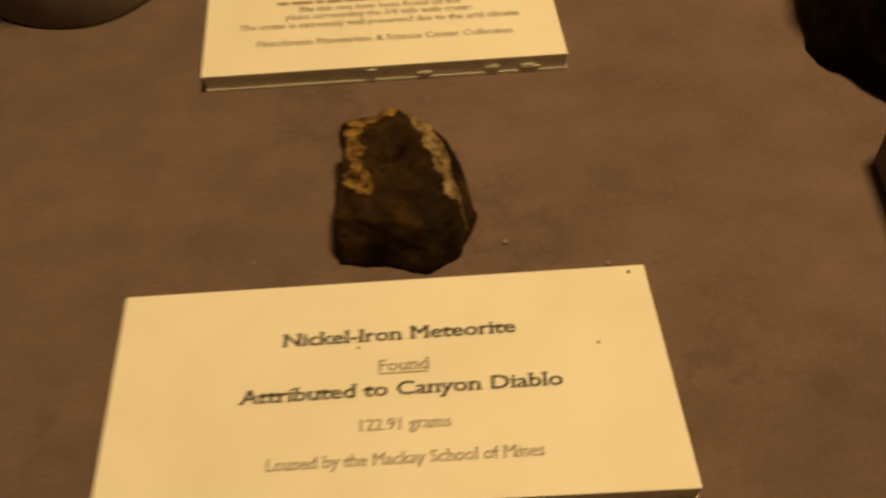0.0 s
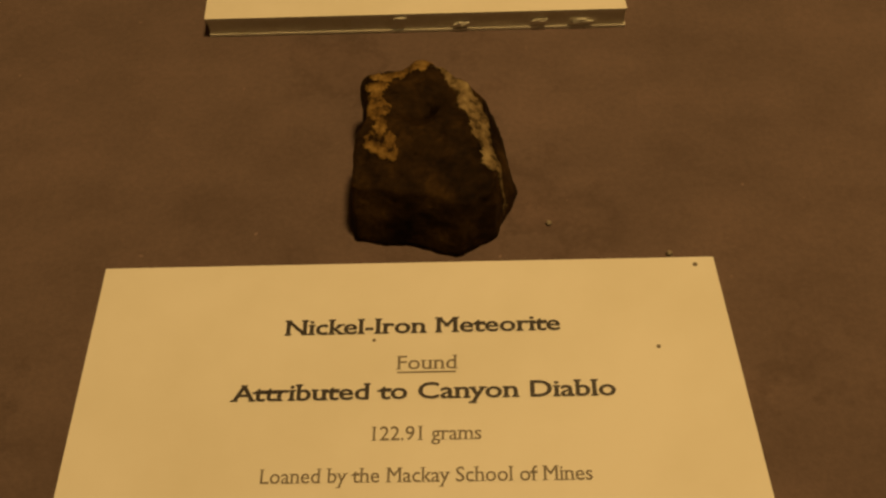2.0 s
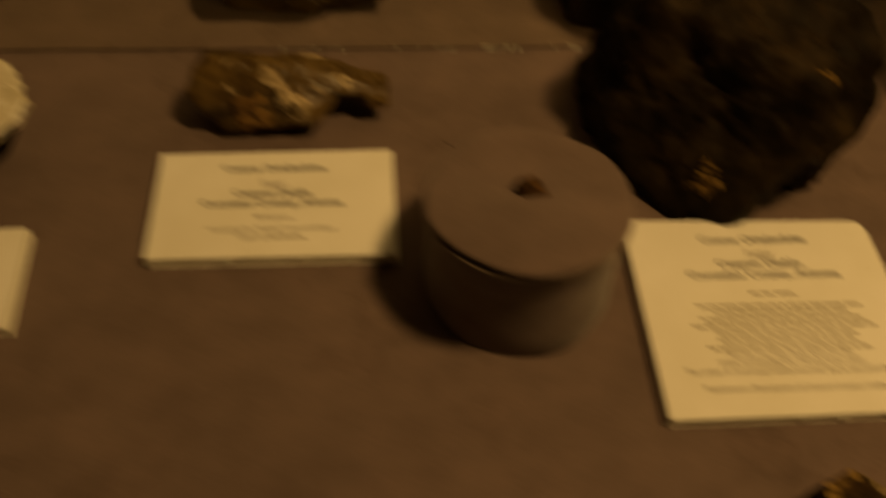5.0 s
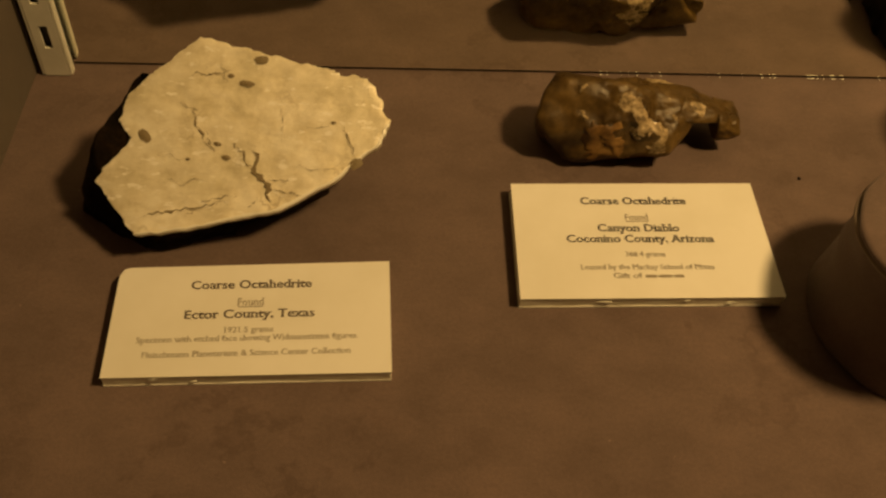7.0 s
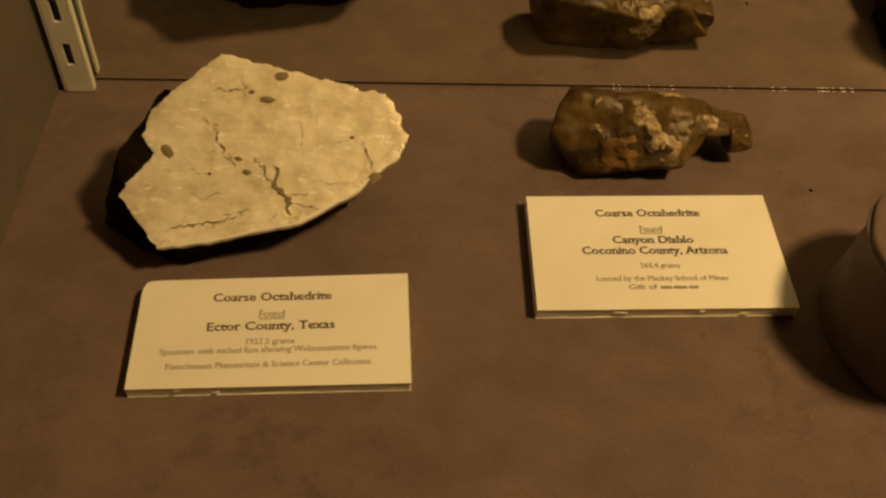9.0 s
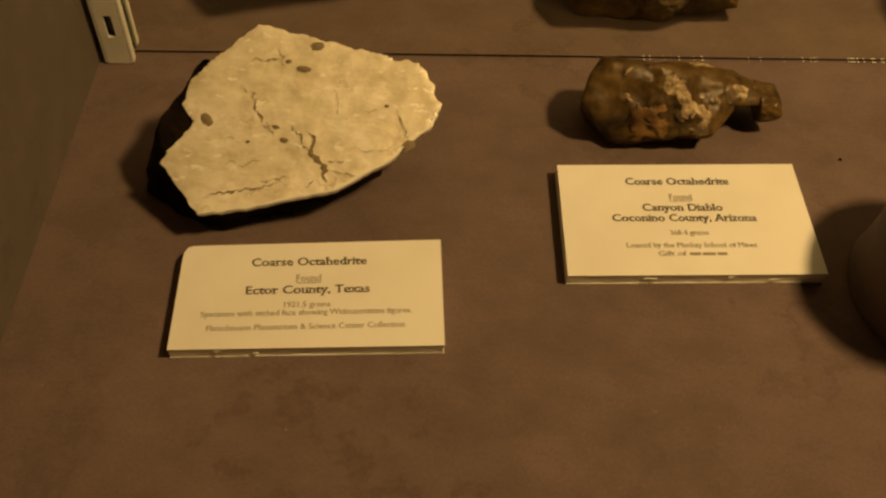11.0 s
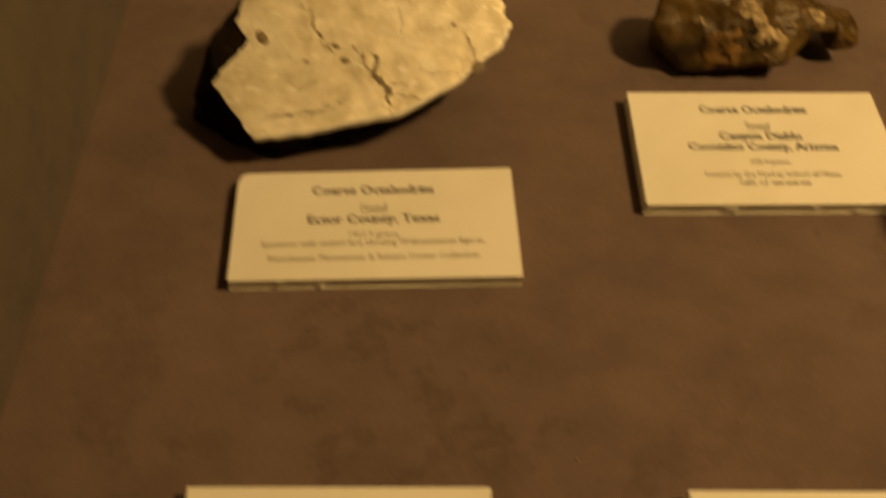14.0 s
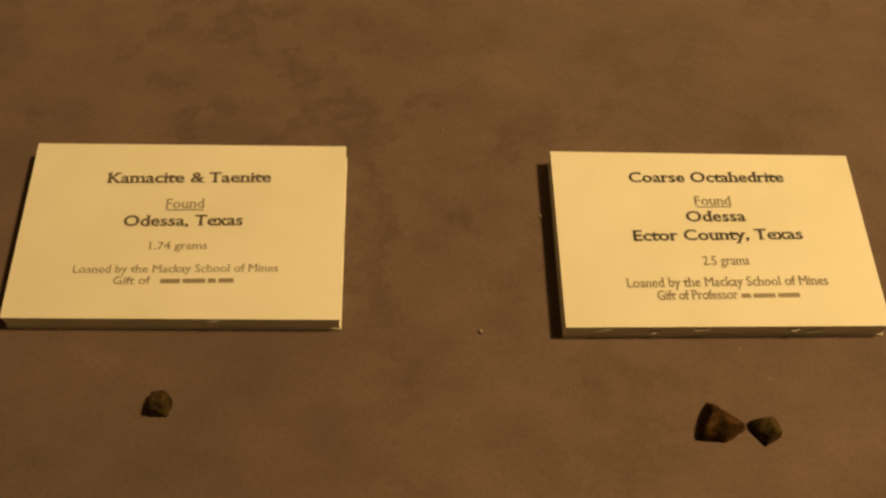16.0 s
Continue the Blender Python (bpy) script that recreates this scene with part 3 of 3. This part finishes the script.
def rind(name, pts, width, parent, mat, seed, label, lift=0.00030):
    """A crumbly raised patch grown on the stone's own surface along a line of plan points, in mm from its base, with a ragged edge and gaps."""
    path = [Vector((p[0], p[1], 0)) / 1000 for p in pts]
    me = parent.data
    reach_ = width / 1000

    def near(p):
        best = 9.0
        for a, c in zip(path, path[1:]):
            ab = c - a
            f = min(1.0, max(0.0, (p - a).dot(ab) / ab.length_squared))
            best = min(best, (p - a - ab * f).length)
        return best

    x0, x1 = min(p.x for p in path) - 2 * reach_, max(p.x for p in path) + 2 * reach_
    y0, y1 = min(p.y for p in path) - 2 * reach_, max(p.y for p in path) + 2 * reach_
    faces = []
    for f in me.polygons:
        c = f.center
        if not (x0 < c.x < x1 and y0 < c.y < y1) or f.normal.z < -0.1 or c.z < 0.002:
            continue
        ragged = 0.74 + 0.85 * noise.noise(c * 240 + Vector((seed, 0, 0))) + 0.40 * noise.noise(c * 750 + Vector((0, seed, 0)))
        if near(Vector((c.x, c.y, 0))) < reach_ * ragged:
            faces.append(f)
    owners = collections.defaultdict(list)
    for f in faces:
        for i in f.vertices:
            owners[i].append(f)
    left, whole = {f.index for f in faces}, []
    for f in faces:  # keep the largest unbroken piece
        if f.index not in left:
            continue
        left.discard(f.index)
        piece = [f]
        for g in piece:
            for i in g.vertices:
                for other in owners[i]:
                    if other.index in left:
                        left.discard(other.index)
                        piece.append(other)
        whole = max(whole, piece, key=len)
    used = {}
    bm = bmesh.new()
    for f in whole:
        for i in f.vertices:
            if i not in used:
                v = me.vertices[i]
                used[i] = bm.verts.new(v.co + v.normal * lift * (0.9 + 0.8 * noise.noise(v.co * 900)))
        bm.faces.new([used[i] for i in f.vertices])
    rim = bmesh.ops.extrude_edge_only(bm, edges=[e for e in bm.edges if e.is_boundary])
    bm.normal_update()
    for v in (g for g in rim["geom"] if isinstance(g, bmesh.types.BMVert)):
        v.co += (Vector((0, 0, 0.006)) - v.co).normalized() * lift * 2
    return part(name, bm, mat, parent, label, True)


# weathered ochre iron with a narrow tail over a hollow
gold = stone("meteorite", merged([
    lump((-0.003, 0, 0.011), [
        (180, 2, 36.5), (-140, 8, 29), (-95, 8, 14.0), (-66, 14, 17), (-12, 0, 22), (25, 12, 24), (68, -6, 13), (95, -4, 10), (150, -2, 25),
        (0, 72, 12.8), (180, 58, 25), (-98, 48, 12.6), (-60, 50, 13.4), (80, 55, 11), (-150, 42, 28), (0, -35, 14.5), (-40, -30, 16.5), (-85, -40, 14.0), (-140, -34, 24), (0, -90, 11)], 0.11, 11, k=24,
        dents=((-21, -12, 1, 8, 2.4), (-3, -13, 3, 6, 2.2), (-15, -9, 10, 6, 1.6), (8, -6, 9, 8, 2.0), (-24, -6, 6, 6, 1.4)), grain=0.8),
    lump((0.017, -0.0005, 0.0115), [
        (0, 0, 15), (180, 0, 12), (90, 10, 7), (-90, -2, 8.0), (14, 70, 6.4), (35, 40, 8.5), (-70, 50, 6.6), (60, 45, 8), (180, 60, 9), (0, -80, 9.0), (-90, -50, 1.8)], 0.10, 12, sub=5, k=40, grain=0.8),
    lump((0.0285, -0.0010, 0.0095), [
        (0, 12, 4.6), (0, -30, 4.0), (180, -10, 3.0), (90, 0, 6.0), (-90, 0, 6.0), (20, 75, 4.6), (-60, 45, 5.4), (-90, -45, 6.0), (0, -85, 7.6)], 0.14, 14, sub=5, k=34)]), gold_crust,
    "ochre-brown weathered iron meteorite with a hollow under its tail", (-0.1545, 0.3322, 0))
rind("rind", [(-7, -6), (-3, -9.5), (2, -12), (5, -13)], 2.7, gold, pale_rind, 21, "pale scraped patch", 0.00012)
rind("rind", [(16.5, -3), (18.5, -3.3)], 1.8, gold, pale_rind, 22, "pale scraped patch", 0.00012)
rind("rind", [(-21, -2), (-20, -1.5)], 1.1, gold, pale_rind, 23, "pale scraped patch", 0.00012)
rind("rind", [(-20.5, -7), (-20, -8)], 0.9, gold, pale_rind, 26, "pale scraped patch", 0.00012)
rind("rind", [(9, -7), (10, -7.2)], 1.0, gold, pale_rind, 27, "pale scraped patch", 0.00012)
rind("rind", [(-17, -12), (-10, -13.5)], 3.4, gold, ochre_stain, 24, "ochre stained patch", 0.00010)
rind("rind", [(5, 9.5), (9, 8.5)], 3.4, gold, pale_rind, 25, "pale scraped patch", 0.00015)

# large black mass
black = stone("meteorite", lump((0, 0, 0.028), [
    (0, -20, 35), (-120, 25, 27), (-62, -12, 40), (-48, 30, 37), (-90, 62, 34), (182, 4, 43), (-152, -16, 46), (168, 45, 43), (0, 86, 31), (20, 40, 41), (92, 4, 32), (60, 28, 36), (130, 20, 41), (-20, 55, 38), (0, -90, 28)],
    0.20, 31, k=60, dents=((14, -30, -24, 15, 5), (-34, -20, -14, 13, 6), (8, -26, 4, 11, 3.5), (-14, -22, 14, 12, 3), (26, -18, 10, 11, 4), (-42, -4, 2, 11, 4), (38, -6, 2, 10, 3), (0, -8, 30, 14, 4), (22, -10, 26, 10, 4), (-24, -8, 24, 11, 4)), grain=0.8), dark_crust,
    "large jagged black iron meteorite with pits", (-0.008, 0.3185, 0))
rind("rind", [(-15, -33), (-11, -35)], 2.2, black, scraped, 31, "small ochre scrape")
rind("rind", [(14, -24), (18, -24)], 1.6, black, scraped, 36, "small ochre scrape")

# ochre mass: black crust paints its shaded steep flank, ochre its lit top
right = stone("meteorite", lump((0, 0, 0.016), [
    (-118, -24, 24), (-152, -22, 30), (175, -15, 35), (-135, 44, 28), (-60, 20, 26), (0, 10, 40), (60, 25, 24), (110, 25, 20), (165, 40, 27), (-100, 50, 25), (0, 85, 22), (-20, 55, 28), (140, 45, 15), (0, -90, 16)], 0.13, 41, k=60,
    dents=((-20, -16, 4, 9, 3), (-28, -2, 2, 8, 3), (-8, -20, 2, 9, 3))), slab_crust,
    "ochre-brown meteorite with its shaded steep flank coloured black", (0.094, 0.3095, 0))
rind("rind", [(-18, -4), (-10, -10), (0, -16), (8, -18)], 7.5, right, ochre_stain, 33, "ochre ridge where light falls, laid over the black crust", 0.00020)

# black lump in place of the soft shadow of something out of view
stone("meteorite", lump((0, 0, 0.02), [
    (180, 5, 35), (-140, 10, 33), (-95, 15, 27), (-40, 10, 33), (0, 10, 36), (60, 15, 30), (120, 15, 30), (-130, 50, 30), (0, 60, 32), (90, 60, 28), (0, -90, 20)], 0.14, 83, 5), slab_crust,
    "rounded black lump put in for a soft shadow at the right", (0.131, 0.2200, 0))

# cut slab: body with one sawn, etched face
SLAB = Vector((-0.278, 0.3100, 0.0))
TILT_FACE = 28.0
slab = tagged(new("meteorite"), "large sawn iron meteorite with a pale etched face", "meteorite", "meteorites on show")
slab.location = SLAB
CUT_N = Vector((0, -math.sin(radians(TILT_FACE)), math.cos(radians(TILT_FACE))))
CUT_D = 0.0245
bm = lump((0, 0, 0.014), [(-118, 8, 31), (-75, -8, 20), (-50, -10, 24), (-20, -8, 37), (15, -10, 36), (45, -14, 26), (85, -14, 16), (112, -8, 19), (140, 5, 30), (165, 30, 41), (185, 28, 44), (210, 24, 39),
                          (0, 85, 42), (0, -90, 14)], 0.10, 53)


def on_face(u, v, h=0.0):
    """A place on the sawn face: u across, v up the slope, in mm, from the slab's middle."""
    a = radians(TILT_FACE)
    return Vector((u / 1000, v / 1000 * math.cos(a), v / 1000 * math.sin(a))) + CUT_N * (CUT_D + h)


OUTLINE = [(-39, -3), (-28, -18.5), (-14, -17), (-2, -14), (12, -11.5), (27, -3), (40, 8), (43, 14), (41, 20), (37, 27.5), (31, 28), (26, 29.5), (12, 33), (-2, 36.5), (-11, 38.5), (-20, 31), (-30, 22), (-33, 14), (-29, 9)]


def reach(u, v):
    """How far the sawn outline reaches, in mm from its middle, towards (u, v)."""
    n, best = len(OUTLINE), 0.0
    for i in range(n):
        (ax, ay), (bx, by) = OUTLINE[i], OUTLINE[(i + 1) % n]
        ax, ay, bx, by = ax - 3, ay - 11, bx - 3, by - 11
        det = u * (ay - by) - v * (ax - bx)
        if abs(det) < 1e-9:
            continue
        r = (ax * (ay - by) - ay * (ax - bx)) / det
        f = (u * ay - v * ax) / det
        if r > 0 and -1e-6 <= f <= 1 + 1e-6:
            best = max(best, r)
    return best


for v in bm.verts:
    over = v.co.dot(CUT_N) - CUT_D
    if over > -0.0006:
        v.co -= CUT_N * (over + 0.0006)
    depth = max(0.0, CUT_D - v.co.dot(CUT_N)) * 1000
    flat = v.co - CUT_N * v.co.dot(CUT_N)
    a = radians(TILT_FACE)
    u, w = flat.x * 1000 - 3, (flat.y * math.cos(a) + flat.z * math.sin(a)) * 1000 - 11
    dist = math.hypot(u, w)
    head = math.degrees(math.atan2(w, u))
    if (-100 < head < 150) and dist > 1:
        most = reach(u / dist, w / dist) * (0.965 - 0.004 * depth * (1 if head > -30 else 0.3))
        if dist > most:
            k = most / dist - 1
            v.co += Vector((u * k, w * k * math.cos(a), w * k * math.sin(a))) / 1000
    v.co.z = max(v.co.z, 0.0002)
part("crust", bm, slab_crust, slab, "rusty black crust round the sawn face", True)


def face_mesh():
    bm = bmesh.new()
    ring = []
    n = len(OUTLINE)
    for i in range(n):
        a, c = Vector((*OUTLINE[i], 0)), Vector((*OUTLINE[(i + 1) % n], 0))
        m = max(2, int((c - a).length / 0.8))
        for k in range(m):
            p = a.lerp(c, k / m)
            w = noise.noise(p * 0.32) * 1.0 + noise.noise(p * 1.1 + Vector((4, 0, 0))) * 0.45
            ring.append(p * (1 + 0.026 * w + 0.010 * noise.noise(p * 2.3)))
    mid = Vector((3, 11, 0))
    rings = []
    for s in (1.0, 0.97, *[0.94 - 0.05 * i for i in range(18)]):
        row = []
        for p in ring:
            q = mid + (p - mid) * s
            h = 0.00022 * noise.fractal(q * 0.14, 1.0, 2, 3) - (0.0002 if s == 1.0 else 0)
            row.append(bm.verts.new(on_face(q.x, q.y, h + 0.0004)))
        rings.append(row)
    m = len(ring)
    for a, c in zip(rings, rings[1:]):
        for k in range(m):
            bm.faces.new((a[k], a[(k + 1) % m], c[(k + 1) % m], c[k]))
    bm.faces.new(rings[-1])
    lip = [bm.verts.new(v.co) for v in rings[0]]
    skirt = [bm.verts.new(v.co - CUT_N * 0.004) for v in rings[0]]
    for k in range(m):
        bm.faces.new((skirt[k], skirt[(k + 1) % m], lip[(k + 1) % m], lip[k]))
    bmesh.ops.recalc_face_normals(bm, faces=bm.faces[:])
    return bm


def rim_mesh():
    """A pale ribbon for the highlight on the lower edge of the cut."""
    bm = bmesh.new()
    pts = [Vector((*p, 0)) for p in OUTLINE[1:8]]
    rows = []
    for i in range(70):
        f = i / 69 * (len(pts) - 1)
        a = min(int(f), len(pts) - 2)
        p = pts[a].lerp(pts[a + 1], f - a)
        w = noise.noise(p * 0.32) * 1.0 + noise.noise(p * 1.1 + Vector((4, 0, 0))) * 0.45
        p = p * (1 + 0.026 * w + 0.010 * noise.noise(p * 2.3))
        inn = (Vector((3, 11, 0)) - p).normalized() * max(0.15, 0.75 + 0.8 * noise.noise(Vector((i * 0.35, 3, 0))))
        rows.append([bm.verts.new(on_face(q.x, q.y, h)) for q, h in ((p + inn, 0.00075), (p + inn * 0.4, 0.0007), (p - inn * 0.15, 0.0002), (p - inn * 0.15, -0.0010))])
    for a, b_ in zip(rows, rows[1:]):
        for j in range(3):
            bm.faces.new((a[j], b_[j], b_[j + 1], a[j + 1]))
    bmesh.ops.recalc_face_normals(bm, faces=bm.faces[:])
    return bm


part("rim_highlight", rim_mesh(), bright_rim, slab, "painted highlight along the lower edge of the cut", True)
part("sawn_face", face_mesh(), etched, slab, "pale etched metal face with fine bands", True)


def blob(u, v, a, c, ang, seed):
    """A thin dark inclusion lying in the sawn face."""
    bm = bmesh.new()
    n = 22
    mid = bm.verts.new(on_face(u, v, 0.0009))
    ring = []
    for k in range(n):
        t = 2 * math.pi * k / n
        j = 1 + (0.35 if max(a, c) < 3 * min(a, c) else 0.9) * noise.noise(Vector((math.cos(t) * 2.2, math.sin(t) * 2.2, seed)))
        x, y = a * math.cos(t) * j, c * math.sin(t) * j
        ca, sa = math.cos(radians(ang)), math.sin(radians(ang))
        ring.append(bm.verts.new(on_face(u + x * ca - y * sa, v + x * sa + y * ca, 0.0007)))
    for k in range(n):
        bm.faces.new((mid, ring[k], ring[(k + 1) % n]))
    return bm


for u, v, a, c, ang, seed in ((6.5, 32, 2.0, 1.25, 5, 1), (2.5, 25, 2.2, 0.9, -8, 2), (-2, 27.2, 0.9, 0.6, 0, 3), (-25.5, 9.5, 1.3, 2.2, 40, 4), (33.5, 2.2, 2.0, 1.5, 30, 5),
                              (-5.5, 7.4, 1.1, 0.6, -20, 6), (-3, 3.5, 1.2, 0.7, -10, 7), (-13.5, 3.0, 0.6, 0.4, 0, 8), (27, 14, 0.7, 0.45, 0, 9)):
    part("inclusion", blob(u, v, a, c, ang, seed), inclusion, slab)


def crack(ax, ay, bx, by, width, seed):
    """A crooked dark seam across the sawn face, wide in the middle and ragged."""
    bm = bmesh.new()
    rows, n = [], 44
    dx, dy = bx - ax, by - ay
    size = math.hypot(dx, dy)
    for i in range(n + 1):
        f = i / n
        wander = 0.16 * size * noise.noise(Vector((f * 3.5, seed, 0))) + 0.05 * size * noise.noise(Vector((f * 11, seed, 5)))
        px, py = ax + dx * f - dy / size * wander, ay + dy * f + dx / size * wander
        w = width * math.sin(math.pi * min(max(f, 0.03), 0.97)) ** 0.7 * max(0.12, 0.7 + 1.3 * noise.noise(Vector((f * 7, seed * 3.3, 1))))
        sides = [sd * (0.55 + 0.75 * noise.noise(Vector((f * 19, seed, 7 + sd)))) for sd in (-1, 1)]
        rows.append([bm.verts.new(on_face(px - dy / size * w * s_, py + dx / size * w * s_, 0.00085)) for s_ in sides])
    for a_, b_ in zip(rows, rows[1:]):
        bm.faces.new((a_[0], b_[0], b_[1], a_[1]))
    return bm


for ax, ay, bx, by, width, seed in ((3.5, 6, 9.5, -9, 1.7, 1), (-1, 8, 4.5, 0, 0.6, 2), (-13, 18, -8, 6, 0.8, 3), (-16, 19, -11, 17, 0.5, 4), (-9, 11, -6, 5, 0.5, 5), (30, 13, 33, 4, 0.6, 6),
                                    (-26, -13.5, -5, -9.5, 0.8, 7), (-14, -12.5, -2, -8.5, 0.5, 8), (-10, -9, 0, -7.5, 0.35, 9), (9, -5, 19, -7.5, 0.4, 10), (8, -3, 16, -2.5, 0.35, 11), (16, 0.5, 28, 0.5, 0.4, 12),
                                    (-13, 27, -2, 28.5, 0.6, 13), (-5, 31, -3, 25, 0.4, 14), (6, -8, 3, -11, 0.4, 15), (19, 12, 26, 13, 0.25, 16), (-22, 4, -14, 3, 0.25, 17), (-20, -4, -8, -3, 0.22, 18), (12, 20, 13, 8, 0.18, 19)):
    part("crack", crack(ax, ay, bx, by, width * (0.8 if seed == 1 else 0.6), seed), inclusion, slab)

# ochre rinds on the nickel-iron fragment, in mm from its base
rind("rind", [(-9.2, 9), (-8.6, 5), (-8.4, 1), (-8.2, -2)], 1.9, nick, scraped, 3, "crumbly ochre rind", 0.00016)
rind("rind", [(-9.6, -3.5), (-7.2, -4.5)], 2.6, nick, scraped, 8, "crumbly ochre rind", 0.00016)
rind("rind", [(-8, 12), (-5, 14), (-1.5, 16)], 1.9, nick, scraped, 4, "crumbly ochre rind", 0.00014)
rind("rind", [(3.5, 15), (5.8, 9.5), (8.2, 4), (9.8, -2), (10.8, -6)], 1.9, nick, pale_dull, 5, "crumbly ochre rind", 0.00016)
rind("rind", [(6, 6), (8, 3)], 1.8, nick, pale_dull, 9, "crumbly ochre rind", 0.00012)
rind("rind", [(12.0, -8), (13.5, -9.5)], 0.8, nick, pale_dull, 6, "crumbly ochre rind", 0.00014)

# ---- small pieces ----
tiny = [
    ((-0.0822, 0.264, 0.0403), 1.6, chip_crust, "tiny rust-brown fragment on the pedestal", 61, [(180, 15, 3.6), (110, 20, 2.6), (20, 15, 4.0), (-80, 15, 2.6), (-140, 20, 3.0), (190, 60, 2.6), (20, 62, 2.0), (0, -90, 1.6)]),
    ((-0.2843, 0.1275, 0), 1.8, olive_chip, "tiny olive-brown iron chip on the cloth", 62, [(178, 8, 1.9), (95, 12, 2.2), (30, 10, 1.9), (-20, 15, 1.7), (-92, 10, 2.2), (-60, 48, 1.8), (120, 70, 1.7), (0, -90, 1.8)]),
    ((-0.1738, 0.1200, 0), 2.2, chip_crust, "small wedge-shaped rust-brown iron chip on the cloth", 63, [(158, 12, 2.9), (52, 18, 2.5), (-96, 10, 2.9), (-60, 14, 3.0), (55, 58, 2.0), (-120, 60, 2.5), (0, -90, 2.2)]),
    ((-0.1644, 0.1187, 0), 1.7, olive_chip, "small dark iron chip beside another", 64, [(95, 12, 2.1), (12, 14, 2.4), (-62, 10, 2.3), (-142, 20, 1.7), (165, 10, 2.9), (205, 52, 1.4), (30, 60, 1.9), (0, -90, 1.7)]),
]
for at_, mid, mat, label, seed, facets in tiny:
    bm = lump((0, 0, mid / 1000), facets, 0.13, seed, 4, 60)
    stone("meteorite_chip", bm, mat, label, at_, "meteorite chip", "small meteorite chips")
for i, (x, y, r) in enumerate(((0.0240, 0.1622, 0.0005), (-0.2260, 0.1940, 0.0003), (-0.2200, 0.1420, 0.0005), (-0.1010, 0.3150, 0.0005), (0.0440, 0.1560, 0.0005), (-0.2050, 0.1700, 0.0004))):
    bm = lump((0, 0, r * 0.6), [(a, 20, r * 1000) for a in range(0, 360, 60)] + [(0, 80, r * 700), (0, -90, r * 600)], 0.2, 70 + i, 2, 12)
    stone("crumb", bm, slab_crust if i == 3 else grit, "tiny loose crumb on the cloth", (x, y, 0), "crumb", "loose crumbs")

# a dark room closes the place round the open front
bm = box(-1.6, 1.8, -2.4, 2.0, -1.0, 1.9)
bmesh.ops.reverse_faces(bm, faces=bm.faces[:])
tagged(mesh_ob("wall_room", bm, black_paint), "unlit dark walls of the exhibition room", "wall", kind="structure")
